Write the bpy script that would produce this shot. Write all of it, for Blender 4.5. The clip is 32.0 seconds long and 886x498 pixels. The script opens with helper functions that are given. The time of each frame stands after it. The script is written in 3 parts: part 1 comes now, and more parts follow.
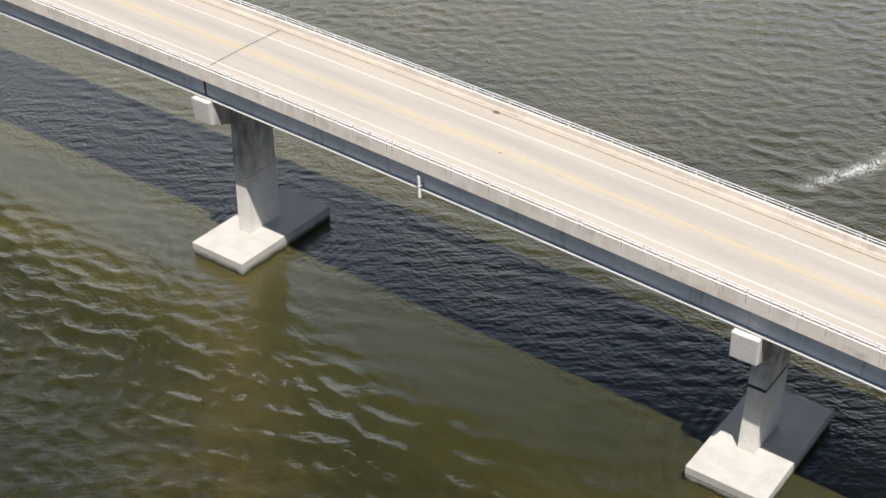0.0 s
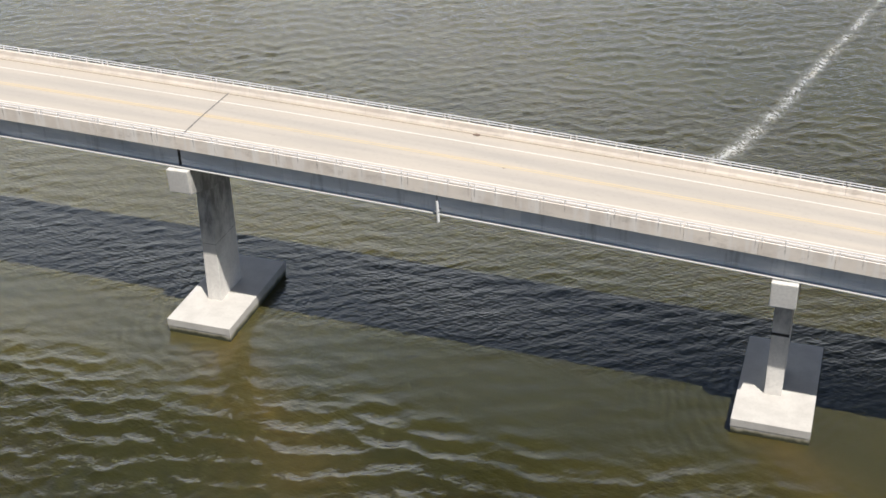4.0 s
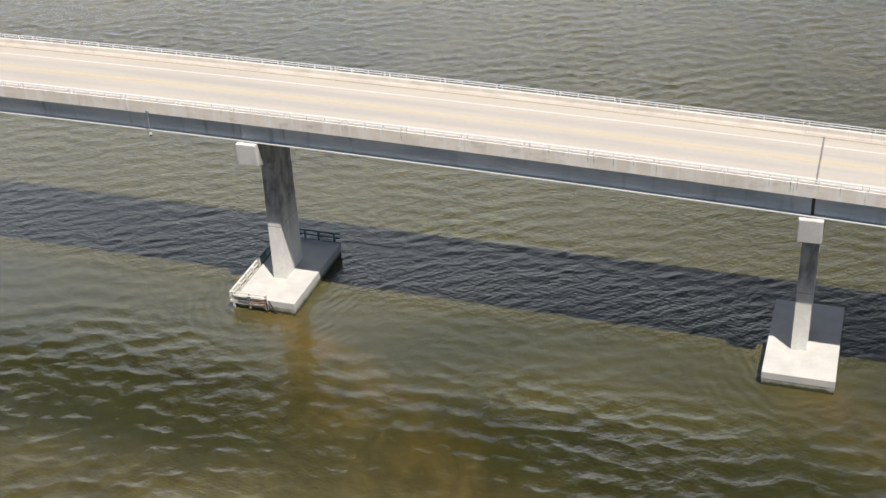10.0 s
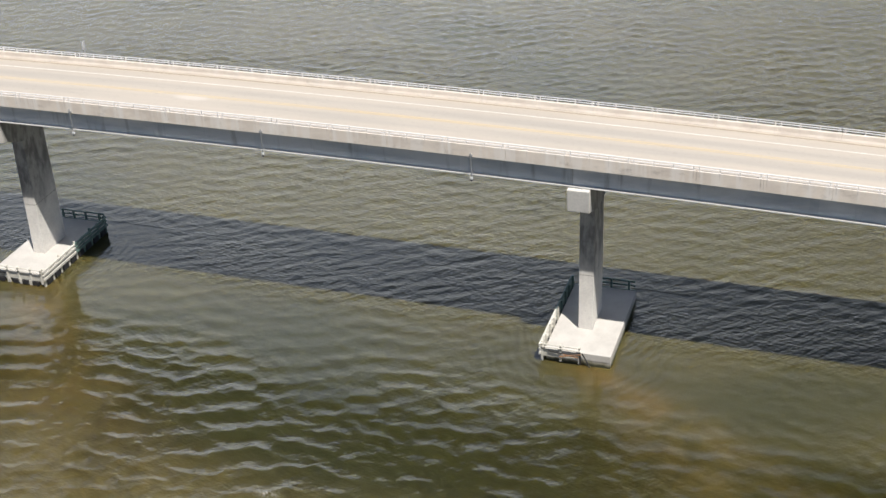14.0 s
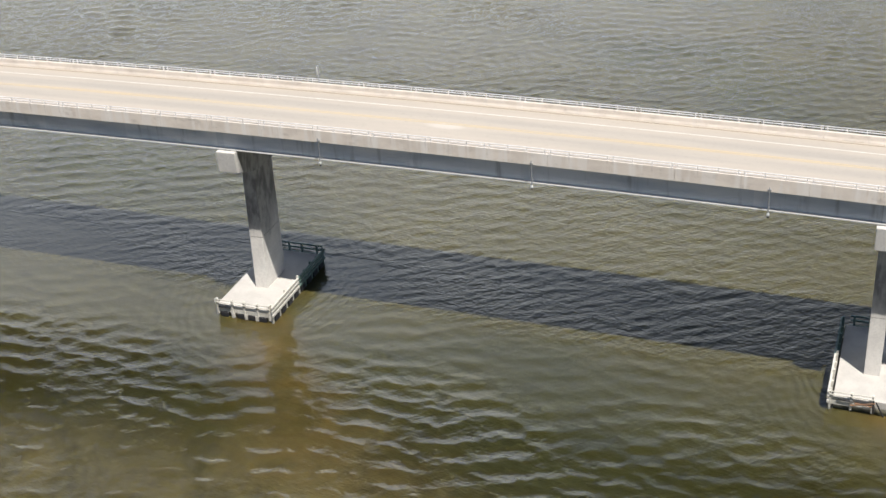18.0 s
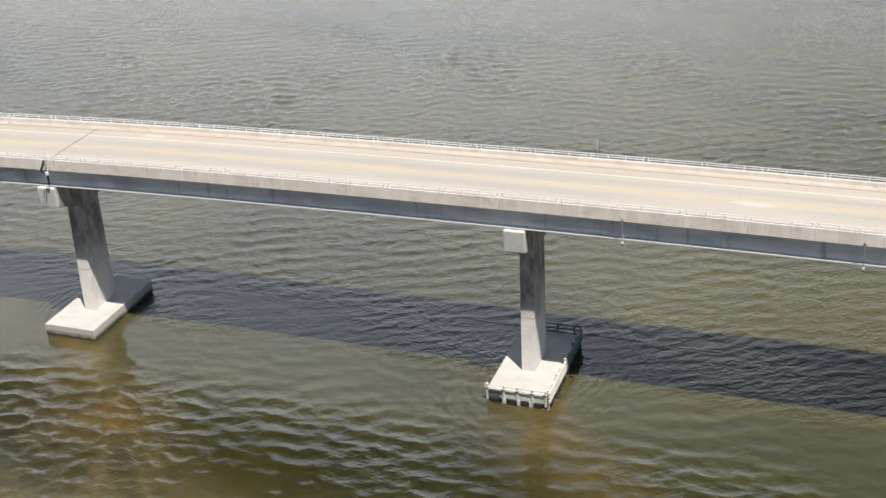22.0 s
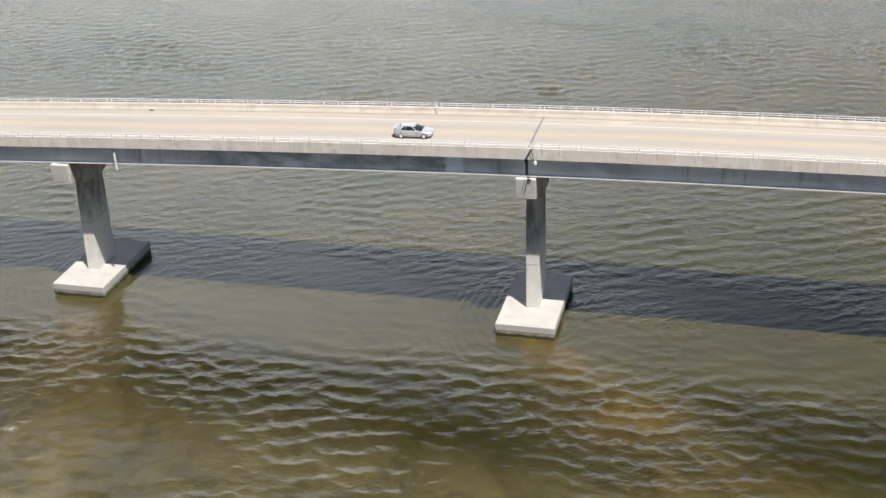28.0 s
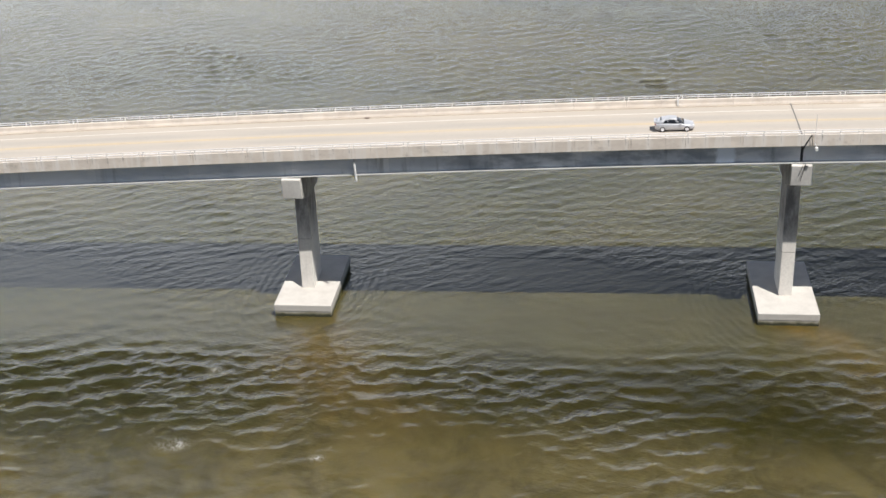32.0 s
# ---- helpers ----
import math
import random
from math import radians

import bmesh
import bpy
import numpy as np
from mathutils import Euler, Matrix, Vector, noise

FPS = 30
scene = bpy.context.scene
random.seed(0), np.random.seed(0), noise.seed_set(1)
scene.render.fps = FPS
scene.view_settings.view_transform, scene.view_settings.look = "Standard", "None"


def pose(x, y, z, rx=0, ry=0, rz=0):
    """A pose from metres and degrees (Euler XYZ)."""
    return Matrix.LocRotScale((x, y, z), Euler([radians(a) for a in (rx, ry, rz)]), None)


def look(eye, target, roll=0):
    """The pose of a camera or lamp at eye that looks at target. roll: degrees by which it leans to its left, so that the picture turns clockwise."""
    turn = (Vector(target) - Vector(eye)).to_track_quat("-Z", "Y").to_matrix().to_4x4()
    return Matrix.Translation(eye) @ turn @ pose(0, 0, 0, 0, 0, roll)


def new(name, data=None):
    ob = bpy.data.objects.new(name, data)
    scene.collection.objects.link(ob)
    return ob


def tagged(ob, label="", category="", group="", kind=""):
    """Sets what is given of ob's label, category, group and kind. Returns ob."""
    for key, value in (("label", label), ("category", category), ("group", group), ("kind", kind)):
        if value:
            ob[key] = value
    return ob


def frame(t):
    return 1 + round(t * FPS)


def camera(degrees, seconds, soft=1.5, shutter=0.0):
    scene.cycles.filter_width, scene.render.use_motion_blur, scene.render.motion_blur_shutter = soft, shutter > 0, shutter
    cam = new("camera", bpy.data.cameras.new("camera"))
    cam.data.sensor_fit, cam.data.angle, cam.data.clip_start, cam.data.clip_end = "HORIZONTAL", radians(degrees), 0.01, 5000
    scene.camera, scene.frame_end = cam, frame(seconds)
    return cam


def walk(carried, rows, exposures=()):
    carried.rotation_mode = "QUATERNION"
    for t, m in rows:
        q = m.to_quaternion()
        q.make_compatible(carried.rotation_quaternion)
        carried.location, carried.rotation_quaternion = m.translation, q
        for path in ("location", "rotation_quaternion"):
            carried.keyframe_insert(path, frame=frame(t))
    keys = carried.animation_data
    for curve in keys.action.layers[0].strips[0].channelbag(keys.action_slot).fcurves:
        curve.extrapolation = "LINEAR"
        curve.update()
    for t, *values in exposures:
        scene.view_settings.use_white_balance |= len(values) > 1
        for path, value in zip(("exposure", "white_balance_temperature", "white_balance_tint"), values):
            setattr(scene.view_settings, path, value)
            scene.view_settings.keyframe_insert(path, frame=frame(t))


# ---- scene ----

# ---------------------------------------------------------------- camera
cam = camera(37.04, 32.0, soft=1.6)
PATH = [
    (0, (186.40, -86.56, 80.73), (136.57, -20.22, 24.93), -0.76),
    (0.5, (183.03, -90.02, 80.50), (140.07, -18.93, 24.82), -0.73),
    (1, (179.45, -93.40, 80.57), (141.93, -19.29, 24.89), -0.73),
    (1.5, (176.11, -96.06, 80.52), (141.75, -20.40, 24.88), -0.90),
    (2, (171.73, -99.22, 80.73), (140.68, -22.19, 25.03), -1.02),
    (2.5, (168.28, -101.53, 80.46), (139.30, -23.55, 24.97), -1.17),
    (4.5, (153.98, -110.90, 80.00), (126.50, -29.15, 29.39), -2.10),
    (5, (146.51, -112.26, 80.66), (121.23, -30.11, 29.55), -1.99),
    (5.5, (141.46, -113.95, 81.72), (117.00, -31.82, 30.18), -1.50),
    (6, (136.01, -114.83, 82.05), (111.96, -32.81, 30.14), -1.80),
    (6.5, (131.59, -116.73, 81.99), (106.96, -34.58, 30.55), -2.00),
    (7, (127.02, -117.96, 82.22), (101.71, -35.86, 31.04), -2.04),
    (7.5, (122.51, -118.51, 82.21), (96.29, -36.54, 31.28), -2.22),
    (8, (118.15, -119.04, 82.28), (90.95, -37.27, 31.54), -2.55),
    (8.5, (113.17, -119.99, 82.57), (85.62, -38.27, 31.94), -2.63),
    (9, (109.01, -120.65, 82.72), (80.68, -39.15, 32.16), -2.88),
    (9.5, (104.38, -121.48, 82.89), (75.65, -40.11, 32.37), -2.95),
    (10, (99.82, -122.01, 83.39), (70.72, -40.91, 32.63), -3.12),
    (10.5, (93.99, -122.83, 84.38), (65.47, -41.84, 33.12), -2.91),
    (11, (87.90, -122.50, 85.87), (60.08, -41.95, 33.55), -2.71),
    (11.5, (82.86, -123.72, 86.36), (55.35, -43.10, 34.00), -2.69),
    (12, (78.52, -123.88, 86.25), (50.74, -43.34, 33.90), -2.73),
    (12.5, (75.10, -124.37, 85.58), (46.60, -43.80, 33.67), -2.91),
    (13, (71.30, -125.91, 84.27), (42.58, -44.74, 33.41), -2.85),
    (13.5, (67.43, -126.01, 84.00), (38.52, -44.67, 33.53), -2.82),
    (14, (64.09, -125.48, 83.78), (34.50, -43.63, 34.54), -2.96),
    (14.5, (60.81, -125.60, 83.50), (30.66, -43.21, 35.51), -3.03),
    (16.5, (47.15, -125.16, 82.61), (15.71, -43.13, 34.83), -3.23),
    (17, (43.79, -125.13, 82.79), (12.09, -43.30, 34.83), -3.35),
    (17.5, (40.66, -125.26, 82.62), (8.55, -43.58, 34.69), -3.49),
    (18, (37.04, -125.53, 82.60), (4.85, -43.89, 34.65), -3.43),
    (18.5, (32.62, -126.29, 83.03), (0.92, -44.61, 34.84), -3.34),
    (19, (29.07, -127.75, 83.24), (-2.53, -45.97, 35.15), -3.30),
    (19.5, (25.25, -127.91, 83.12), (-6.46, -46.17, 35.03), -3.34),
    (20, (21.15, -128.60, 83.42), (-10.66, -46.16, 36.59), -3.42),
    (20.5, (15.87, -129.23, 83.83), (-15.59, -45.29, 39.50), -3.28),
    (21, (11.89, -129.21, 84.13), (-19.80, -45.42, 39.69), -3.40),
    (21.5, (8.30, -128.91, 83.94), (-24.02, -45.37, 39.48), -3.53),
    (22, (3.69, -129.48, 83.44), (-28.73, -45.81, 39.31), -3.39),
    (22.5, (-0.90, -129.81, 83.60), (-33.63, -46.34, 39.30), -3.42),
    (23, (-6.15, -130.69, 83.07), (-39.10, -47.13, 39.11), -3.34),
    (23.5, (-11.58, -131.63, 83.25), (-44.78, -48.21, 39.21), -3.37),
    (24, (-17.54, -133.26, 82.91), (-50.75, -49.71, 39.13), -3.19),
    (24.5, (-24.25, -135.02, 82.82), (-57.07, -51.31, 39.12), -2.93),
    (25, (-31.51, -135.83, 82.38), (-63.84, -52.07, 38.56), -2.72),
    (25.5, (-38.25, -137.72, 82.09), (-70.24, -53.81, 38.35), -2.66),
    (26, (-43.56, -140.13, 81.79), (-75.35, -56.05, 38.33), -2.51),
    (26.5, (-49.71, -141.93, 81.71), (-80.12, -57.38, 38.19), -2.42),
    (28.5, (-74.99, -146.92, 82.23), (-95.85, -59.77, 37.83), -2.24),
    (29, (-81.24, -147.98, 82.40), (-99.96, -60.44, 37.81), -2.25),
    (29.5, (-87.48, -148.93, 82.38), (-104.16, -61.01, 37.71), -2.28),
    (30, (-94.22, -150.09, 81.85), (-108.52, -61.60, 37.48), -2.29),
    (30.5, (-100.88, -151.08, 81.46), (-112.85, -62.13, 37.32), -2.21),
    (31, (-106.36, -151.24, 81.34), (-117.32, -62.15, 37.21), -2.35),
    (31.5, (-112.54, -151.59, 81.19), (-123.99, -62.49, 37.21), -2.45),
    (32, (-119.94, -151.59, 81.74), (-131.16, -62.62, 37.45), -2.44),
]
walk(cam, [(t, look(eye, target, roll)) for t, eye, target, roll in PATH])

# ---------------------------------------------------------------- light
SUN_FROM = Vector((0.34, -0.312, 1.0)).normalized()
scene.view_settings.exposure = 0.33
world = bpy.data.worlds.new("sky")
scene.world = world
world.use_nodes = True
wn = world.node_tree.nodes
sky = wn.new("ShaderNodeTexSky")
sky.sky_type, sky.sun_disc = "NISHITA", False
sky.sun_elevation = math.asin(SUN_FROM.z)
sky.sun_rotation = math.atan2(SUN_FROM.x, SUN_FROM.y)
sky.air_density, sky.dust_density, sky.ozone_density = 0.55, 0.3, 1.5
wl = world.node_tree.links


def sky_math(op, a, b=0.0, c=0.0):
    n = wn.new("ShaderNodeMath")
    n.operation = op
    for socket, v in zip(n.inputs, (a, b, c)):
        if hasattr(v, "is_output"):
            wl.new(v, socket)
        else:
            socket.default_value = v
    return n.outputs[0]


def sky_span(v, a, b, lo=0.0, hi=1.0):
    n = wn.new("ShaderNodeMapRange")
    n.interpolation_type = "SMOOTHSTEP"
    wl.new(v, n.inputs[0])
    for i, x in enumerate((a, b, lo, hi)):
        n.inputs[i + 1].default_value = x
    return n.outputs[0]


# fair-weather cloud, lit from the front, fills the lower north-western sky; overhead and to the south it is clear
toward = wn.new("ShaderNodeTexCoord").outputs["Generated"]
xyz = wn.new("ShaderNodeSeparateXYZ")
wl.new(toward, xyz.inputs[0])
puffs = wn.new("ShaderNodeTexNoise")
puffs.inputs["Scale"].default_value, puffs.inputs["Detail"].default_value = 2.6, 5.0
wl.new(toward, puffs.inputs["Vector"])
north = sky_math("MULTIPLY", sky_span(xyz.outputs[1], 0.05, 0.5), sky_span(sky_math("MULTIPLY_ADD", sky_math("SUBTRACT", xyz.outputs[2], 0.5), 1.2, xyz.outputs[0]), -0.5, 0.24, 1.0, 0.2))
low = sky_span(xyz.outputs[2], 0.47, 0.77, 1.0, 0.0)
cover = sky_math("MULTIPLY", sky_math("MULTIPLY", north, low), sky_span(puffs.outputs["Fac"], 0.32, 0.6, 0.7, 1.0))
clouded = wn.new("ShaderNodeMix")
clouded.data_type = "RGBA"
wl.new(cover, clouded.inputs[0])
wl.new(sky.outputs[0], clouded.inputs[6])
tint = wn.new("ShaderNodeMix")
tint.data_type = "RGBA"
wl.new(sky_span(xyz.outputs[2], 0.40, 0.66), tint.inputs[0])
tint.inputs[6].default_value = (22.8, 23.9, 25.4, 1.0)
tint.inputs[7].default_value = (12.0, 17.0, 27.2, 1.0)
wl.new(tint.outputs[2], clouded.inputs[7])
wn["Background"].inputs["Strength"].default_value = 0.05
wl.new(clouded.outputs[2], wn["Background"].inputs["Color"])
sun = new("sun", bpy.data.lights.new("sun", "SUN"))
sun.data.energy, sun.data.angle, sun.data.color = 5.0, radians(0.55), (1.0, 0.96, 0.91)
sun.matrix_world = look((0, 0, 200), Vector((0, 0, 200)) - SUN_FROM)


PIERS = (155.9, 96.1, 36.2, -35.7, -95.9, -156.6)
END_PIERS = (216.5, -217.2)


# ---------------------------------------------------------------- materials
class Mat:
    """A small wrapper that adds nodes to a material."""

    def __init__(self, name):
        self.m = bpy.data.materials.new(name)
        self.m.use_nodes = True
        self.t = self.m.node_tree
        self.b = self.t.nodes["Principled BSDF"]
        self.pos = self.t.nodes.new("ShaderNodeNewGeometry").outputs["Position"]

    def link(self, a, b):
        self.t.links.new(a, b)

    def put(self, sock, v):
        if hasattr(v, "is_output"):
            self.link(v, sock)
        else:
            sock.default_value = v

    def scaled(self, s, turn=0.0, src=None):
        n = self.t.nodes.new("ShaderNodeMapping")
        n.vector_type = "TEXTURE"
        n.inputs["Scale"].default_value = tuple(1.0 / v for v in s)
        n.inputs["Rotation"].default_value = (0, 0, radians(turn))
        self.link(src or self.pos, n.inputs["Vector"])
        return n.outputs[0]

    def noise(self, s, detail=4.0, rough=0.55, turn=0.0, src=None, distort=0.0):
        """Noise with its own scale along each axis, 0 to 1."""
        v = self.scaled(s if isinstance(s, tuple) else (s, s, s), turn, src)
        n = self.t.nodes.new("ShaderNodeTexNoise")
        n.inputs["Scale"].default_value, n.inputs["Detail"].default_value = 1.0, detail
        n.inputs["Roughness"].default_value, n.inputs["Distortion"].default_value = rough, distort
        self.link(v, n.inputs["Vector"])
        return n.outputs["Fac"]

    def math(self, op, a, b=0.0, c=0.0):
        n = self.t.nodes.new("ShaderNodeMath")
        n.operation = op
        for i, v in enumerate((a, b, c)):
            self.put(n.inputs[i], v)
        return n.outputs[0]

    def span(self, v, a, b, lo=0.0, hi=1.0):
        n = self.t.nodes.new("ShaderNodeMapRange")
        n.interpolation_type = "SMOOTHSTEP"
        self.put(n.inputs[0], v)
        for i, x in enumerate((a, b, lo, hi)):
            n.inputs[i + 1].default_value = x
        return n.outputs[0]

    def mix(self, f, a, b, kind="MIX"):
        n = self.t.nodes.new("ShaderNodeMix")
        n.data_type, n.blend_type = "RGBA", kind
        self.put(n.inputs[0], f)
        for i, v in ((6, a), (7, b)):
            self.put(n.inputs[i], (*v, 1) if isinstance(v, tuple) and len(v) == 3 else v)
        return n.outputs[2]

    def axis(self, i, src=None):
        n = self.t.nodes.new("ShaderNodeSeparateXYZ")
        self.link(src or self.pos, n.inputs[0])
        return n.outputs[i]

    def chance(self):
        return self.t.nodes.new("ShaderNodeObjectInfo").outputs["Random"]

    def attribute(self, name):
        n = self.t.nodes.new("ShaderNodeAttribute")
        n.attribute_name = name
        return n.outputs["Fac"]

    def bump(self, h, distance=0.01, strength=1.0):
        n = self.t.nodes.new("ShaderNodeBump")
        n.inputs["Distance"].default_value, n.inputs["Strength"].default_value = distance, strength
        self.link(h, n.inputs["Height"])
        self.link(n.outputs[0], self.b.inputs["Normal"])

    def done(self, colour, rough=0.8, metal=0.0):
        self.put(self.b.inputs["Base Color"], (*colour, 1) if isinstance(colour, tuple) else colour)
        self.put(self.b.inputs["Roughness"], rough)
        self.b.inputs["Metallic"].default_value = metal
        return self.m


def concrete(name, light, dark, stain=0.35, streaks=True, varied=0.0, shade_stain=0.0, sunlit_ends=False):
    """Weathered concrete with blotches, grain and rain streaks."""
    k = Mat(name)
    c = k.mix(k.span(k.noise(0.35, 5), 0.35, 0.7), light, dark)
    c = k.mix(k.span(k.noise(4.0, 6), 0.35, 0.75, 0.0, 0.35), c, tuple(0.7 * v for v in dark))
    if streaks:
        s = k.span(k.noise((1.5, 1.5, 0.07), 4, 0.65), 0.57, 0.70, 0.0, stain)
        c = k.mix(s, c, tuple(0.38 * v for v in dark))
    # patchy stain high on the pier, deepened to paint in shade under the deck
    if shade_stain:
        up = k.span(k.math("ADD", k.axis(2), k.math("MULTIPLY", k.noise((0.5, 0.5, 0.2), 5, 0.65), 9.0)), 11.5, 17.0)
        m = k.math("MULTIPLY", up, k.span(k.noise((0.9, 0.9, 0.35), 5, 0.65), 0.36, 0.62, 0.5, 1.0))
        if sunlit_ends:
            # outer cap ends stay pale, standing in for the sunlight on them
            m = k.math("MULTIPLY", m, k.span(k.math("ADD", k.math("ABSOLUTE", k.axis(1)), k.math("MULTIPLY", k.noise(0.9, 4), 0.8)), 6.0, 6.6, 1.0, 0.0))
        c = k.mix(k.math("MULTIPLY", m, shade_stain), c, (0.085, 0.08, 0.08))
    if varied:
        c = k.mix(k.math("MULTIPLY", k.chance(), varied), c, tuple(0.55 * v for v in dark))
    k.bump(k.noise(9.0, 5), 0.012, 0.6)
    return k.done(c, 0.85)


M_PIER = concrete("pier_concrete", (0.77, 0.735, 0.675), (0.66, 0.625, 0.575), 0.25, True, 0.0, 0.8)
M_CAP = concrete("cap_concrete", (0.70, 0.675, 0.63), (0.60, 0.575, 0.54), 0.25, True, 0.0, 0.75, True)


BAY, BAY_START = 6.565, 146.68


def parapet_material(name, bright, spots, worn=1.0):
    """Warm white concrete, bleached in upright patches, with short rusty drips from the railing posts."""
    k = Mat(name)
    x = k.axis(0)
    c = k.mix(k.span(k.noise((0.35, 0.35, 0.6), 5, 0.6), 0.35, 0.68), tuple(bright * v for v in (0.82, 0.735, 0.64)), tuple(bright * v for v in (0.69, 0.61, 0.53)))
    c = k.mix(k.math("MULTIPLY", k.chance(), 0.18), c, (0.50, 0.46, 0.42))
    bleach = k.span(k.noise((0.75, 0.01, 0.10), 3, 0.6), 0.50, 0.60, 0.0, 0.75 * worn)
    c = k.mix(bleach, c, tuple(bright * v for v in (0.78, 0.725, 0.665)))
    grime = k.span(k.noise((0.45, 0.4, 0.9), 6, 0.7), 0.52, 0.75, 0.0, 0.6)
    c = k.mix(grime, c, (0.38, 0.335, 0.29))
    # distance along the wall to the nearest railing post, and height over the girders
    bay = k.math("FRACT", k.math("DIVIDE", k.math("SUBTRACT", x, BAY_START), BAY))
    half = k.math("ABSOLUTE", k.math("SUBTRACT", bay, 0.5))
    near = k.math("MULTIPLY", k.math("MINIMUM", k.math("ABSOLUTE", k.math("SUBTRACT", half, 0.454)), k.math("ABSOLUTE", k.math("SUBTRACT", half, 0.152))), BAY)
    crown = k.math("ADD", k.math("MULTIPLY", x, 0.00623), k.math("MULTIPLY", k.math("MULTIPLY", x, x), 0.0001614))
    h = k.math("SUBTRACT", k.math("ADD", k.axis(2), crown), 21.69)
    beside = k.math("MULTIPLY", k.span(near, 0.1, 0.55, 1.0, 0.0), k.span(k.noise((0.8, 0.01, 0.01), 3, 0.6), 0.42, 0.6))
    c = k.mix(k.math("MULTIPLY", beside, 0.7 * worn), c, tuple(bright * v for v in (0.82, 0.775, 0.72)))
    wet = k.span(k.math("ADD", near, k.math("MULTIPLY", k.noise((3.0, 0.01, 2.0), 4, 0.6), 0.3)), 0.08, 0.24, 1.0, 0.0)
    run = k.span(k.math("ADD", h, k.math("MULTIPLY", k.noise((1.7, 0.01, 0.01), 3, 0.6), 2.0)), 3.7, 4.5)
    where = k.span(k.noise((0.24, 0.01, 0.01), 3, 0.6), 0.38, 0.58, 0.1, 1.0)
    old = k.math("MAXIMUM", k.span(x, 30, 75, 0.3, 1.0), k.span(x, -85, -55, 0.95, 0.3))
    c = k.mix(k.math("MULTIPLY", k.math("MULTIPLY", k.math("MULTIPLY", wet, run), old), k.math("MULTIPLY", where, spots)), c, (0.13, 0.10, 0.08))
    k.bump(k.noise(9.0, 5), 0.012, 0.6)
    return k.done(c, 0.85)


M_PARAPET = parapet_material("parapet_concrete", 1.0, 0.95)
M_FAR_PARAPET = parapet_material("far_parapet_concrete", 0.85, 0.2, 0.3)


def footing_material():
    """Pale concrete with a dark, green-brown tide line near the water."""
    k = Mat("footing_concrete")
    c = k.mix(k.span(k.noise(0.5, 5), 0.35, 0.7), (0.52, 0.495, 0.455), (0.45, 0.425, 0.39))
    c = k.mix(k.span(k.noise(5.0, 6), 0.5, 0.8, 0.0, 0.3), c, (0.25, 0.23, 0.2))
    z = k.math("ADD", k.axis(2), k.math("MULTIPLY", k.noise((1.2, 1.2, 1.2), 5), 0.7))
    c = k.mix(k.span(z, 0.75, 1.2, 0.85, 0.0), c, (0.20, 0.185, 0.11))
    c = k.mix(k.span(z, 0.55, 0.85, 1.0, 0.0), c, (0.040, 0.042, 0.022))
    k.bump(k.noise(7.0, 6), 0.02, 0.7)
    return k.done(c, 0.85)


M_FOOT = footing_material()


def road_material():
    """Pale worn concrete roadway with darker wheel paths along each lane."""
    k = Mat("road_concrete")
    y = k.axis(1)
    c = k.mix(k.span(k.noise((0.05, 0.5, 1), 5), 0.35, 0.7), (0.45, 0.40, 0.343), (0.41, 0.368, 0.318))
    lane = k.math("ABSOLUTE", k.math("SUBTRACT", k.math("ABSOLUTE", y), 1.75))
    track = k.span(lane, 0.2, 1.3, 1.0, 0.0)
    blot = k.span(k.noise((0.035, 0.6, 1), 4, 0.6), 0.25, 0.65, 0.1, 0.65)
    c = k.mix(k.math("MULTIPLY", track, blot), c, (0.335, 0.312, 0.284))
    warm = k.math("MULTIPLY", k.span(k.math("ABSOLUTE", k.math("SUBTRACT", y, 0.1)), 0.1, 0.75, 1.0, 0.0), k.span(k.noise((0.04, 0.7, 1), 4), 0.35, 0.7))
    c = k.mix(k.math("MULTIPLY", warm, 0.6), c, (0.46, 0.36, 0.245))
    edge = k.span(k.math("ABSOLUTE", y), 4.6, 6.1, 0.0, 0.55)
    c = k.mix(k.math("MULTIPLY", edge, k.noise((0.06, 0.8, 1), 4)), c, (0.43, 0.35, 0.25))
    c = k.mix(k.span(k.noise(2.2, 6), 0.5, 0.8, 0.0, 0.25), c, (0.25, 0.235, 0.2))
    # two pale repaired spots in the concrete
    for px, py, wx, wy in ((-86.5, 4.7, 1.8, 0.7), (-11.0, -0.6, 2.6, 0.9)):
        q = k.math("ADD", k.math("POWER", k.math("DIVIDE", k.math("SUBTRACT", k.axis(0), px), wx), 2.0), k.math("POWER", k.math("DIVIDE", k.math("SUBTRACT", y, py), wy), 2.0))
        c = k.mix(k.span(k.math("ADD", q, k.noise((1.2, 1.6, 1), 5, 0.6)), 0.6, 1.6, 0.6, 0.0), c, (0.56, 0.52, 0.47))
    k.bump(k.noise(14.0, 4), 0.006, 0.5)
    return k.done(c, 0.85)


M_ROAD = road_material()


def paint(name, colour, worn, amount=0.6):
    k = Mat(name)
    c = k.mix(k.span(k.noise((0.5, 3, 3), 5, 0.6), 0.4, 0.72, 0.0, amount), colour, worn)
    c = k.mix(k.span(k.noise(9.0, 4), 0.5, 0.75, 0.0, 0.4), c, worn)
    return k.done(c, 0.7)


M_WHITE_LINE = paint("white_road_paint", (0.66, 0.64, 0.59), (0.46, 0.43, 0.37), 0.5)
M_YELLOW_LINE = paint("yellow_road_paint", (0.53, 0.435, 0.275), (0.46, 0.385, 0.28), 0.8)


